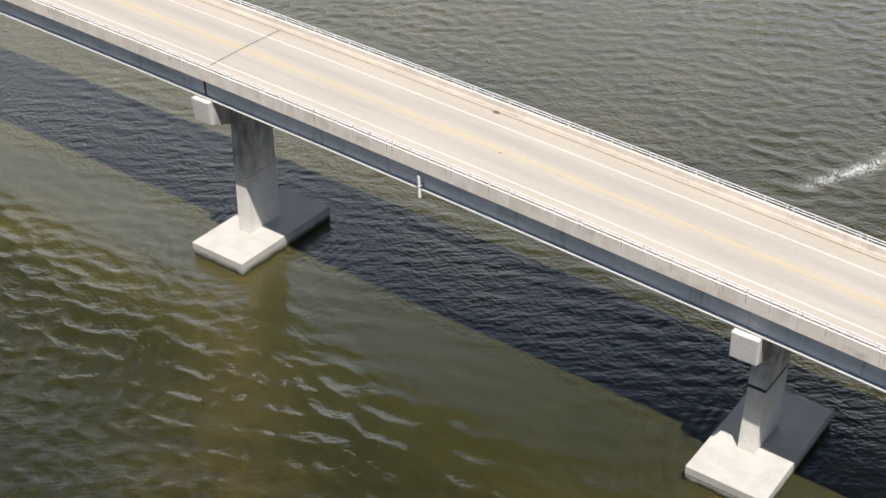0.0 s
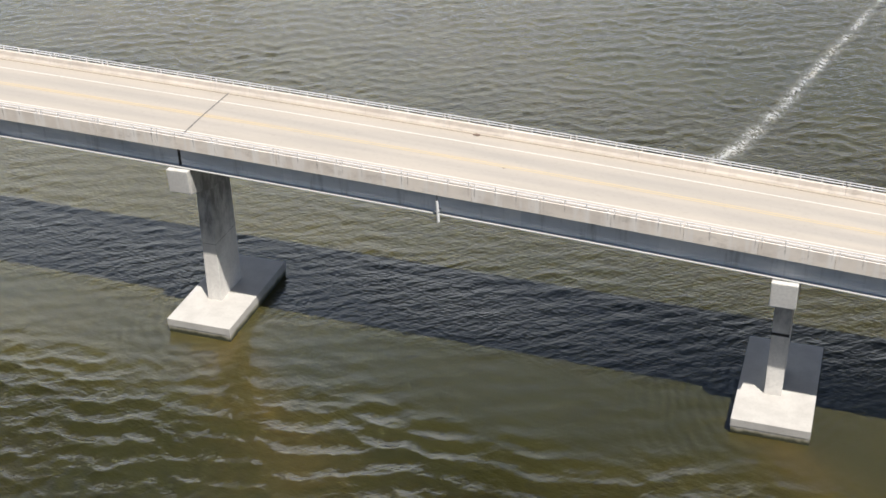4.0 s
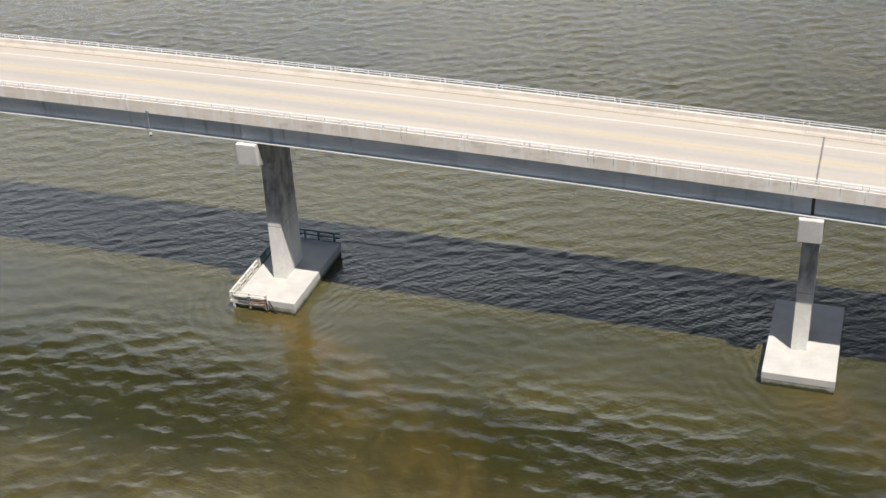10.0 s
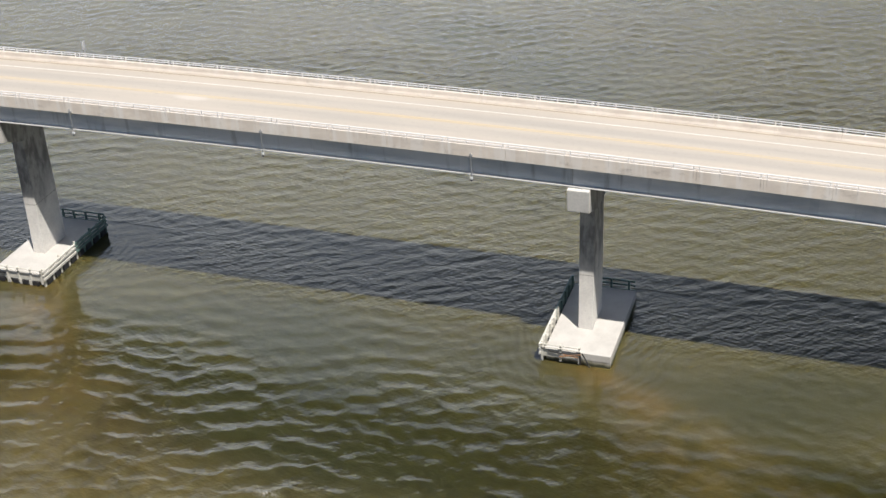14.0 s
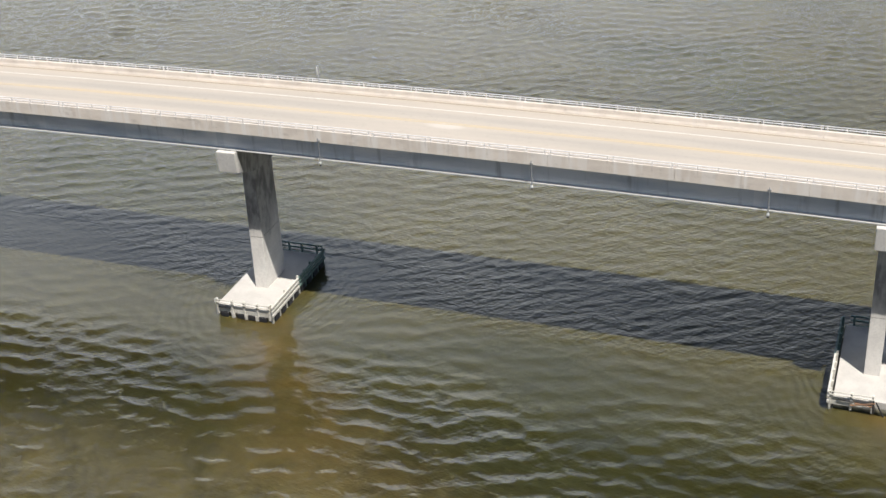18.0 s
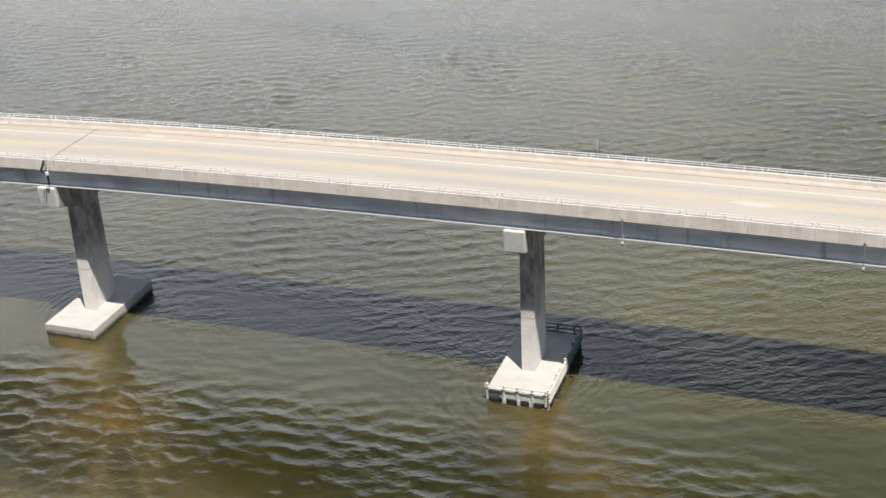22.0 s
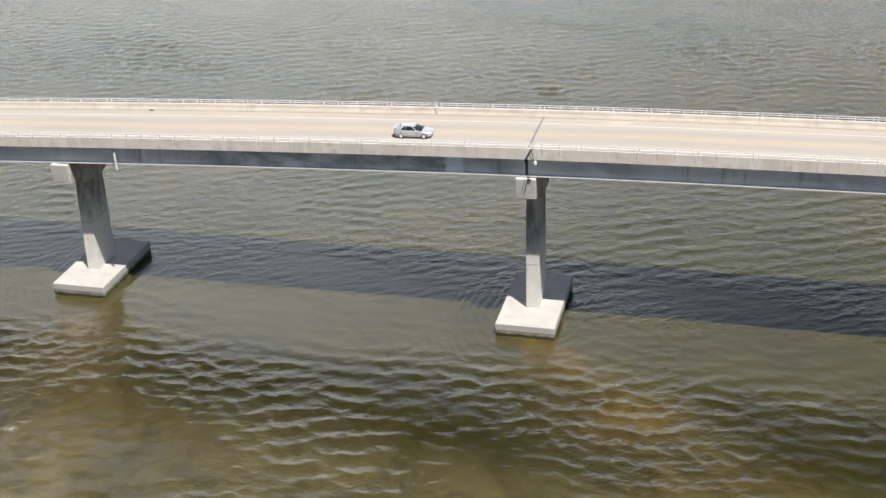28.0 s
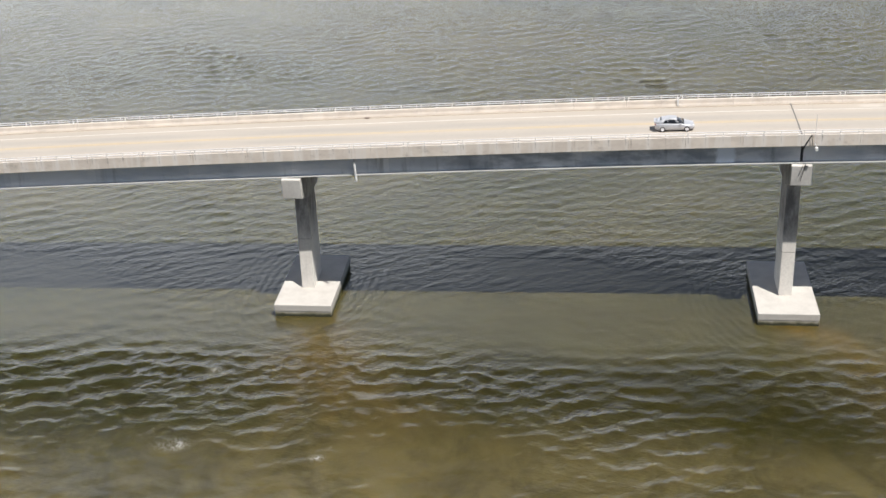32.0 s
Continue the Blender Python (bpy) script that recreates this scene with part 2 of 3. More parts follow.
def steel_material():
    """Blue-grey painted girder steel, faded and stained panel by panel."""
    k = Mat("girder_paint")
    c = k.mix(k.chance(), (0.78, 0.785, 0.80), (0.62, 0.645, 0.68))
    c = k.mix(k.span(k.noise((0.12, 1, 0.5), 4), 0.45, 0.7, 0.0, 0.5), c, (0.34, 0.41, 0.49))
    c = k.mix(k.span(k.noise((0.9, 1, 0.12), 5, 0.6), 0.55, 0.78, 0.0, 0.6), c, (0.16, 0.165, 0.17))
    c = k.mix(k.span(k.noise((2.5, 1, 0.6), 5), 0.62, 0.8, 0.0, 0.5), c, (0.44, 0.45, 0.455))
    dull = k.math("MULTIPLY", k.span(k.noise((0.022, 0.01, 0.01), 2), 0.46, 0.58), k.span(k.noise((0.22, 0.01, 0.5), 5, 0.65), 0.36, 0.6))
    c = k.mix(k.math("MULTIPLY", dull, k.math("MULTIPLY", k.span(k.axis(0), -40, 50, 0.6, 0.12), k.span(k.axis(0), -145, -132, 0.15, 1.0))), c, (0.10, 0.13, 0.17))
    c = k.mix(k.span(k.noise((0.3, 0.01, 0.8), 5, 0.7), 0.6, 0.74, 0.0, 0.6), c, (0.66, 0.68, 0.70))
    # a faded blue-white patch of paint next to the western joint
    spot = k.span(k.math("ADD", k.math("ABSOLUTE", k.math("SUBTRACT", k.axis(0), -104.6)), k.math("MULTIPLY", k.noise((1.5, 1, 0.8), 4, 0.6), 1.2)), 1.3, 2.0, 1.0, 0.0)
    c = k.mix(spot, c, (0.80, 0.86, 0.94))
    k.bump(k.noise(3.0, 3), 0.006, 0.4)
    return k.done(c, 0.5)


M_STEEL = steel_material()
M_FLANGE = paint("flange_paint", (0.52, 0.52, 0.50), (0.38, 0.37, 0.36), 0.5)


def metal(name, colour, worn, rough=0.45, metallic=0.6):
    k = Mat(name)
    c = k.mix(k.span(k.noise(6.0, 4), 0.45, 0.75), colour, worn)
    return k.done(c, rough, metallic)


M_RAIL = metal("rail_aluminium", (0.74, 0.73, 0.75), (0.6, 0.59, 0.62), 0.5, 0.0)
M_WHITE = paint("white_enamel", (0.78, 0.78, 0.77), (0.55, 0.54, 0.5), 0.3)
M_BLACK = metal("black_rubber", (0.018, 0.018, 0.02), (0.04, 0.038, 0.036), 0.75, 0.0)
M_POST = metal("weathered_post", (0.74, 0.71, 0.68), (0.58, 0.55, 0.52), 0.6, 0.0)
M_GREY = metal("galvanised_steel", (0.42, 0.43, 0.44), (0.3, 0.3, 0.31), 0.5, 0.5)
M_TIMBER = paint("pale_treated_timber", (0.66, 0.63, 0.56), (0.40, 0.38, 0.32), 0.6)
M_SHADE_TIMBER = paint("shaded_green_timber", (0.14, 0.22, 0.19), (0.09, 0.12, 0.10), 0.8)
M_SEAM = paint("dark_seam", (0.15, 0.125, 0.095), (0.30, 0.25, 0.19), 0.4)
M_JOINT = paint("joint_rubber", (0.10, 0.095, 0.09), (0.30, 0.28, 0.25), 0.9)
M_DEBRIS = paint("dark_rubbish", (0.17, 0.12, 0.09), (0.09, 0.07, 0.06), 0.7)
M_RUST = paint("rusty_steel", (0.30, 0.15, 0.07), (0.16, 0.11, 0.08), 0.8)


def water_material():
    """Turbid olive-brown water: a murky body under a clear, wind-rippled surface that mirrors the sky and the bridge."""
    k = Mat("turbid_water")
    silt, foam, tan_patch, chop = k.attribute("silt"), k.attribute("foam"), k.attribute("tan_patch"), k.attribute("chop")
    # body colour: darker in the open water to the south, paler round the bridge
    body_mix = k.span(k.math("ADD", k.attribute("body_tone"), k.math("MULTIPLY", k.noise((0.08, 0.12, 1), 4), 0.5)), 0.35, 1.1)
    c = k.mix(k.span(k.noise(0.03, 4), 0.35, 0.65), k.mix(body_mix, (0.024, 0.0220, 0.006), (0.072, 0.064, 0.023)), k.mix(body_mix, (0.033, 0.0285, 0.007), (0.079, 0.069, 0.024)))
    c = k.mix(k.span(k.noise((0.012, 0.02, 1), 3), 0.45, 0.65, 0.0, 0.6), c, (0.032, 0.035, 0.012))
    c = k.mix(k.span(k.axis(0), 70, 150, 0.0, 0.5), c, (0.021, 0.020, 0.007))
    cloud = k.span(k.noise((0.14, 0.10, 1), 6, 0.62, 12, None, 0.8), 0.30, 0.66)
    stir = k.math("MULTIPLY", silt, k.math("ADD", 0.25, k.math("MULTIPLY", cloud, 0.75)))
    c = k.mix(stir, c, k.mix(k.span(k.noise((0.05, 0.04, 1), 3), 0.4, 0.6), (0.125, 0.084, 0.022), (0.115, 0.088, 0.030)))
    c = k.mix(k.math("MULTIPLY", tan_patch, k.math("ADD", 0.4, k.math("MULTIPLY", cloud, 0.6))), c, (0.125, 0.103, 0.040))
    fleck = k.math("MULTIPLY", k.span(k.noise((1.9, 1.2, 1), 6, 0.75, 30, None, 1.0), 0.38, 0.62), k.span(k.noise((0.22, 0.22, 1), 3), 0.36, 0.58, 0.35, 1.15))
    white = k.math("MULTIPLY", foam, fleck)
    c = k.mix(white, c, (0.55, 0.55, 0.53))
    # ripples too small for the sheet: slanting wind lines, cat's paws and a fine grain
    gust = k.span(k.noise((0.03, 0.05, 1), 3), 0.35, 0.65, 0.65, 1.0)
    slant = k.math("MULTIPLY", k.noise((0.8, 2.2, 1), 2, 0.5, 42, None, 0.3), 0.085)
    across = k.math("MULTIPLY", k.noise((0.9, 2.4, 1), 2, 0.5, -12, None, 0.3), 0.075)
    fine = k.math("MULTIPLY", k.noise((2.2, 5.0, 1), 2, 0.5, 25), 0.014)
    small = k.math("MULTIPLY", k.math("MULTIPLY", k.math("ADD", k.math("ADD", slant, across), fine), gust), chop)
    # rings where the current laps round each footing
    d = 99.0
    for p in PIERS:
        away = k.math("SQRT", k.math("ADD", k.math("POWER", k.math("SUBTRACT", k.axis(0), p), 2.0), k.math("POWER", k.math("MULTIPLY", k.math("SUBTRACT", k.axis(1), 2.0), 0.62), 2.0)))
        d = k.math("MINIMUM", away, d)
    wob = k.math("ADD", d, k.math("MULTIPLY", k.noise((0.15, 0.15, 1), 3), 2.5))
    ring = k.math("MULTIPLY", k.math("SINE", k.math("MULTIPLY", wob, 6.0)), k.span(d, 3, 19, 0.011, 0.0))
    ring = k.math("MULTIPLY", ring, k.span(k.noise((0.09, 0.13, 1), 2), 0.35, 0.55, 0.2, 1.0))
    k.bump(k.math("ADD", small, ring), 1.0, 1.0)
    # light spreads a little way through the silty water
    k.b.inputs["Subsurface Weight"].default_value = 1.0
    k.b.inputs["Subsurface Radius"].default_value = (0.5, 0.42, 0.25)
    k.b.inputs["Subsurface Scale"].default_value = 1.0
    k.b.inputs["IOR"].default_value = 1.333
    k.b.inputs["Specular IOR Level"].default_value = 1.0
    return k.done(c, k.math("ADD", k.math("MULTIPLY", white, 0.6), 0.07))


M_WATER = water_material()


# ---------------------------------------------------------------- mesh helpers
def mesh_of(name, bm, material):
    me = bpy.data.meshes.new(name)
    bm.normal_update()
    bm.to_mesh(me)
    bm.free()
    me.materials.append(material)
    return me


def part(name, bm, material, parent, label="", at=None):
    """Links a bmesh, or a mesh that alike parts share, as one object under its parent."""
    me = bm if isinstance(bm, bpy.types.Mesh) else mesh_of(name, bm, material)
    ob = new(name, me)
    ob.parent = parent
    if at is not None:
        ob.matrix_local = at
    if label:
        ob["label"] = label
    return ob


def box(bm, x0, x1, y0, y1, z0, z1, bevel=0.0):
    r = bmesh.ops.create_cube(bm, size=1.0)
    for v in r["verts"]:
        v.co = Vector(((x0 + x1) / 2 + v.co.x * (x1 - x0), (y0 + y1) / 2 + v.co.y * (y1 - y0), (z0 + z1) / 2 + v.co.z * (z1 - z0)))
    if bevel:
        edges = list({e for v in r["verts"] for e in v.link_edges})
        bmesh.ops.bevel(bm, geom=edges, offset=bevel, segments=2, affect="EDGES", profile=0.6)
    return bm


def boxed(*a, **k):
    return box(bmesh.new(), *a, **k)


def tube(bm, a, b, r, n=8):
    """A rod from a to b."""
    a, b = Vector(a), Vector(b)
    turn = (b - a).to_track_quat("Z", "Y").to_matrix().to_4x4()
    bmesh.ops.create_cone(bm, cap_ends=True, segments=n, radius1=r, radius2=r, depth=(b - a).length, matrix=Matrix.Translation((a + b) / 2) @ turn)
    return bm


def rod(*a, **k):
    return tube(bmesh.new(), *a, **k)


def cap_top(x):
    """The height of a pier cap on the crest curve of the bridge."""
    return 21.60 - 0.00623 * x - 0.0001614 * x * x + 0.18 * math.exp(-(((x + 92) / 38) ** 2))


def soffit(x):
    """The underside of the girders."""
    return cap_top(x) + 0.09


def sweep(section, x0, x1, step=4.0, bm=None):
    """Draws a closed section of (y, height over the soffit) along the crest curve."""
    bm = bm or bmesh.new()
    n = max(1, int(round((x1 - x0) / step)))
    rings = []
    for i in range(n + 1):
        x = x0 + (x1 - x0) * i / n
        rings.append([bm.verts.new((x, y, soffit(x) + h)) for y, h in section])
    for a, b in zip(rings, rings[1:]):
        for i in range(len(section)):
            j = (i + 1) % len(section)
            bm.faces.new((a[i], a[j], b[j], b[i]))
    bm.faces.new(rings[0])
    bm.faces.new(rings[-1][::-1])
    bmesh.ops.recalc_face_normals(bm, faces=bm.faces)
    return bm


def rect(y0, y1, h0, h1):
    return [(y0, h0), (y1, h0), (y1, h1), (y0, h1)]


def thing(name, label, category, group="", at=(0, 0, 0), kind=""):
    ob = new(name)
    ob.location = at
    return tagged(ob, label, category, group, kind)


# ---------------------------------------------------------------- water
def wave_train(x, y, seed, short, long, heading, spread, count, slope):
    """A short-crested sea: height and sideways drift of the surface at each place, for a given mean slope."""
    rng = np.random.default_rng(seed)
    z, dx, dy = np.zeros(len(x)), np.zeros(len(x)), np.zeros(len(x))
    for _ in range(count):
        kk = 2 * math.pi / math.exp(rng.uniform(math.log(short), math.log(long)))
        a = radians(heading) + rng.normal(0, radians(spread))
        ph = kk * (x * math.cos(a) + y * math.sin(a)) + rng.uniform(0, 6.28)
        amp = slope * math.sqrt(2.0 / count) / kk
        z += amp * np.cos(ph)
        s = amp * np.sin(ph)
        dx -= math.cos(a) * s
        dy -= math.sin(a) * s
    return z, dx, dy


def smooth(v, a, b):
    t = np.clip((v - a) / (b - a), 0, 1)
    return t * t * (3 - 2 * t)


def water_sheet():
    far_x = [250 * 1.5 ** i for i in range(1, 7)]
    xs = np.array([-v for v in far_x[::-1]] + list(np.arange(-250, 250.1, 0.48)) + far_x)
    far_y = [220 * 1.55 ** i for i in range(1, 7)]
    ys = np.array([-v for v in far_y[::-1]] + list(np.arange(-220, -60, 6.0)) + list(np.arange(-60, 16, 0.25))
                  + list(np.arange(16, 70, 0.55)) + list(np.arange(70, 150, 0.8)) + list(np.arange(150, 220.1, 5.0)) + far_y)
    X, Y = np.meshgrid(xs, ys)
    x, y = X.ravel(), Y.ravel()
    near = (np.abs(x) < 249) & (y > -60) & (y < 150)
    px, py = x[near], y[near]
    # where the wind reaches: the open water ruffles more, the lee of the bridge less
    rng = np.random.default_rng(11)
    gust = np.zeros(len(x))
    for _ in range(14):
        kk, a = 2 * math.pi / rng.uniform(25, 90), rng.uniform(0, 6.28)
        gust += np.cos(kk * (x * math.cos(a) + 1.5 * y * math.sin(a)) + rng.uniform(0, 6.28)) / math.sqrt(7)
    gust = np.clip(1.0 + np.where(y > 10, 0.16, 0.42) * gust, 0.4, 1.8)
    fade = smooth(py, 150, 90) * smooth(py, -60, -52)
    z, dx, dy = np.zeros(len(x)), np.zeros(len(x)), np.zeros(len(x))
    open_sea = 0.16 + 0.9 * smooth(-py - 3 * smooth(-px, 90, 140), 9, 19) + 0.3 * smooth(py, 2, 20)
    for seed, short, long, heading, spread, slope, level in (
            (3, 1.6, 3.8, 98, 30, 0.115, open_sea), (7, 1.1, 2.4, 128, 16, 0.045, 0.15 + 0.85 * smooth(py, -4, 3)), (9, 0.9, 1.8, 88, 42, 0.065, open_sea), (13, 1.5, 3.2, 75, 45, 0.075, smooth(py, 22, 60))):
        for total, w in zip((z, dx, dy), wave_train(px, py, seed, short, long, heading, spread, 44, slope)):
            total[near] += w * level * fade * gust[near]
    co = np.stack([x + 1.4 * dx, y + 1.4 * dy, z], -1)
    nx, ny = len(xs), len(ys)
    i = np.arange(nx * ny).reshape(ny, nx)
    quads = np.stack([i[:-1, :-1], i[:-1, 1:], i[1:, 1:], i[1:, :-1]], -1).reshape(-1, 4)
    me = bpy.data.meshes.new("water")
    me.from_pydata(co, [], quads)
    me.polygons.foreach_set("use_smooth", np.ones(len(quads), dtype=bool))
    silt = np.zeros(len(co))
    for p, lean, bend, load in zip(PIERS, (0.7, 1.1, 1.25, 0.9, 0.95, 0.4), (0.0, -0.006, -0.008, -0.004, -0.006, 0.0), (0.35, 0.5, 0.9, 0.8, 1.0, 0.7)):
        d = np.maximum(-6.0 - y, 0.0)
        mid = p + 0.8 + lean * d + bend * d * d + 1.2 * np.sin(0.33 * d + p)
        wide = 3.2 + 0.34 * d
        silt = np.maximum(silt, load * np.exp(-(((x - mid) / wide) ** 2)) * (y < -5) * np.exp(-d / 60.0))
    tan_patch = np.exp(-(((x + 146) / 14) ** 2 + ((y + 50) / 15) ** 2)) + 0.8 * np.exp(-(((x + 178) / 16) ** 2 + ((y + 52) / 14) ** 2))
    # a long tan band lies in the water, parallel to the bridge
    tan_band = 0.5 * smooth(-y, 27 + 3 * np.sin(x / 17), 40) * smooth(x, 95, 55) * (y > -75)
    tan_patch = np.maximum(tan_patch, tan_band)
    foam = np.zeros(len(co))
    for fx, fy, size in ((-164.3, -20.6, 0.5), (-165.0, -36.1, 0.9), (-148.8, -37.8, 0.4), (12.4, -36.4, 0.6)):
        foam = np.maximum(foam, 0.6 * np.exp(-((np.hypot((x - fx) / 1.6, y - fy) / size) ** 2)))
    track = [(141, 45.0), (145.2, 53.0), (149.7, 68.5), (156.2, 96.0), (164.0, 128.0), (172.0, 165.0)]
    for n, ((ax, ay), (bx, by)) in enumerate(zip(track, track[1:])):
        t = np.clip(((x - ax) * (bx - ax) + (y - ay) * (by - ay)) / ((bx - ax) ** 2 + (by - ay) ** 2), 0, 1)
        d = np.hypot(x - ax - t * (bx - ax), y - ay - t * (by - ay))
        foam = np.maximum(foam, np.exp(-((d / (1.2 - 0.15 * (n + t))) ** 2)) * np.minimum(1.0, 0.4 + 0.8 * (n + t)) * (1 - 0.11 * (n + t)))
    for name, values in (("silt", silt), ("tan_patch", np.clip(1.4 * tan_patch, 0, 1.0)), ("foam", foam), ("body_tone", smooth(y, -24, -12) * (1 - 0.4 * np.maximum(smooth(y, 15, 45), smooth(-x, 0, 50)))), ("chop", gust * (0.14 + 0.95 * smooth(y, -4, 3) + 0.7 * smooth(-y, 8, 20) + 0.1 * smooth(y, 10, 40)))):
        a = me.attributes.new(name, "FLOAT", "POINT")
        a.data.foreach_set("value", values.astype(np.float32))
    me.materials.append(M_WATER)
    return tagged(new("water", me), "murky olive-brown tidal water with wind ripples", "water", "", "structure")


water_sheet()


# ---------------------------------------------------------------- piers
def pier(x, shift=0.0):
    top = cap_top(x)
    p = thing("bridge_pier", "weathered concrete hammerhead pier standing on a wide footing in water", "bridge pier", "piers of the bridge", (x, 0, 0))
    bm = boxed(shift - 3.7, shift + 3.7, -7.25, 7.05, 0.72, 1.62, bevel=0.06)
    box(bm, shift - 3.66, shift + 3.66, -7.21, 7.01, -2.0, 0.74, bevel=0.04)
    part("footing", bm, M_FOOT, p, "pale concrete footing with a dark tide line")
    # the seaward face leans back a little towards the cap
    bm = boxed(-0.82, 0.82, -2.47, 2.5, 1.5, top - 4.1, bevel=0.05)
    for v in bm.verts:
        if v.co.z > 5 and v.co.y < 0:
            v.co.y += 0.5
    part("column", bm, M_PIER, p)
    band = 0.32 if x == PIERS[0] else 0.05
    level = 7.6 if x == -95.9 else 8.6
    part("construction_joint", boxed(-0.826, 0.826, -2.476 + 0.5 * (level - band - 1.5) / (top - 5.6), 2.506, level - band, level), M_SEAM if band < 0.1 else M_BLACK, p, "dark stained joint band" if band > 0.1 else "")
    bm = bmesh.new()
    outline = [(-6.6, top), (-6.4, top - 2.55), (-1.97, top - 4.2), (2.5, top - 4.2), (6.4, top - 2.55), (6.6, top)]
    front = [bm.verts.new((-1.18, y, z)) for y, z in outline]
    back = [bm.verts.new((1.18, y, z)) for y, z in outline]
    n = len(outline)
    bm.faces.new(front)
    bm.faces.new(back[::-1])
    for i in range(n):
        bm.faces.new((front[i], back[i], back[(i + 1) % n], front[(i + 1) % n]))
    bmesh.ops.recalc_face_normals(bm, faces=bm.faces)
    bmesh.ops.bevel(bm, geom=list(bm.edges), offset=0.05, segments=2, affect="EDGES")
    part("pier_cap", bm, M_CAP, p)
    for y in GIRDERS:
        part("bearing", boxed(-0.45, 0.45, y - 0.4, y + 0.4, top - 0.02, top + 0.11, bevel=0.03), M_BLACK, p)
    return p


DECK = 0.0
GIRDERS = [DECK - 5.58, DECK - 1.86, DECK + 1.86, DECK + 5.58]
piers = [pier(x, d) for x, d in zip(PIERS + END_PIERS, (0.35, 0.4, 0.25, 0.15, -0.1, 0.15, 0, 0))]

# ---------------------------------------------------------------- deck
X0, X1 = -217.2, 216.5
H_SLAB, H_ROAD, H_PARAPET = 2.40, 2.98, 3.78
JOINTS = (96.1, -95.9)
deck = thing("bridge_deck", "pale concrete two-lane roadway deck on blue-grey steel girders", "bridge")
spans = sorted([X0, *JOINTS, X1])
for a, b in zip(spans, spans[1:]):
    a, b = a + (0.07 if a in JOINTS else 0), b - (0.07 if b in JOINTS else 0)
    part("deck_slab", sweep([(DECK - 6.5, H_SLAB), (DECK + 6.5, H_SLAB), (DECK + 6.5, H_ROAD - 0.02), (DECK + 6.1, H_ROAD), (DECK, H_ROAD + 0.1), (DECK - 6.1, H_ROAD), (DECK - 6.5, H_ROAD - 0.02)], a, b), M_ROAD, deck)
    for y, w, m in ((-3.72, 0.075, M_WHITE_LINE), (3.66, 0.075, M_WHITE_LINE), (-0.17, 0.08, M_YELLOW_LINE), (0.17, 0.08, M_YELLOW_LINE)):
        h = H_ROAD + 0.1 * (1 - abs(y) / 6.1)
        part("lane_line", sweep(rect(DECK + y - w, DECK + y + w, h - 0.01, h + 0.008), a, b), m, deck, "white edge line" if m is M_WHITE_LINE else "faded yellow centre line")
for x in JOINTS:
    part("expansion_joint", sweep([(DECK - 6.0, H_ROAD - 0.2), (DECK + 6.0, H_ROAD - 0.2), (DECK + 6.0, H_ROAD + 0.008), (DECK, H_ROAD + 0.106), (DECK - 6.0, H_ROAD + 0.008)], x - 0.09, x + 0.09), M_JOINT, deck, "dark rubber expansion joint")

for gi, y in enumerate(GIRDERS):
    outer = -1 if gi == 0 else 1 if gi == len(GIRDERS) - 1 else 0
    cuts = [X0]
    while cuts[-1] < X1 - 12:
        cuts.append(cuts[-1] + 12.04)
    cuts[-1] = X1
    for a, b in zip(cuts, cuts[1:]):
        cut = [a] + [j + d for j in JOINTS if a < j < b for d in (-0.16, 0.16)] + [b]
        for c, d in zip(cut[::2], cut[1::2]):
            part("girder_web", sweep(rect(y - 0.02, y + 0.02, 0.07, H_SLAB), c, d, 6.0), M_STEEL, deck, "blue-grey painted steel web")
        if outer and b < X1 - 1 and min(abs(b - j) for j in JOINTS) > 1.5:
            part("splice_plate", sweep(rect(y - 0.045, y + 0.045, 0.12, H_SLAB - 0.08), b - 0.45, b + 0.45, 1.0), M_STEEL, deck)
    for a, b in zip(spans, spans[1:]):
        part("girder_flange", sweep(rect(y - 0.45, y + 0.45, 0.0, 0.08), a, b), M_FLANGE, deck, "pale grey bottom flange")

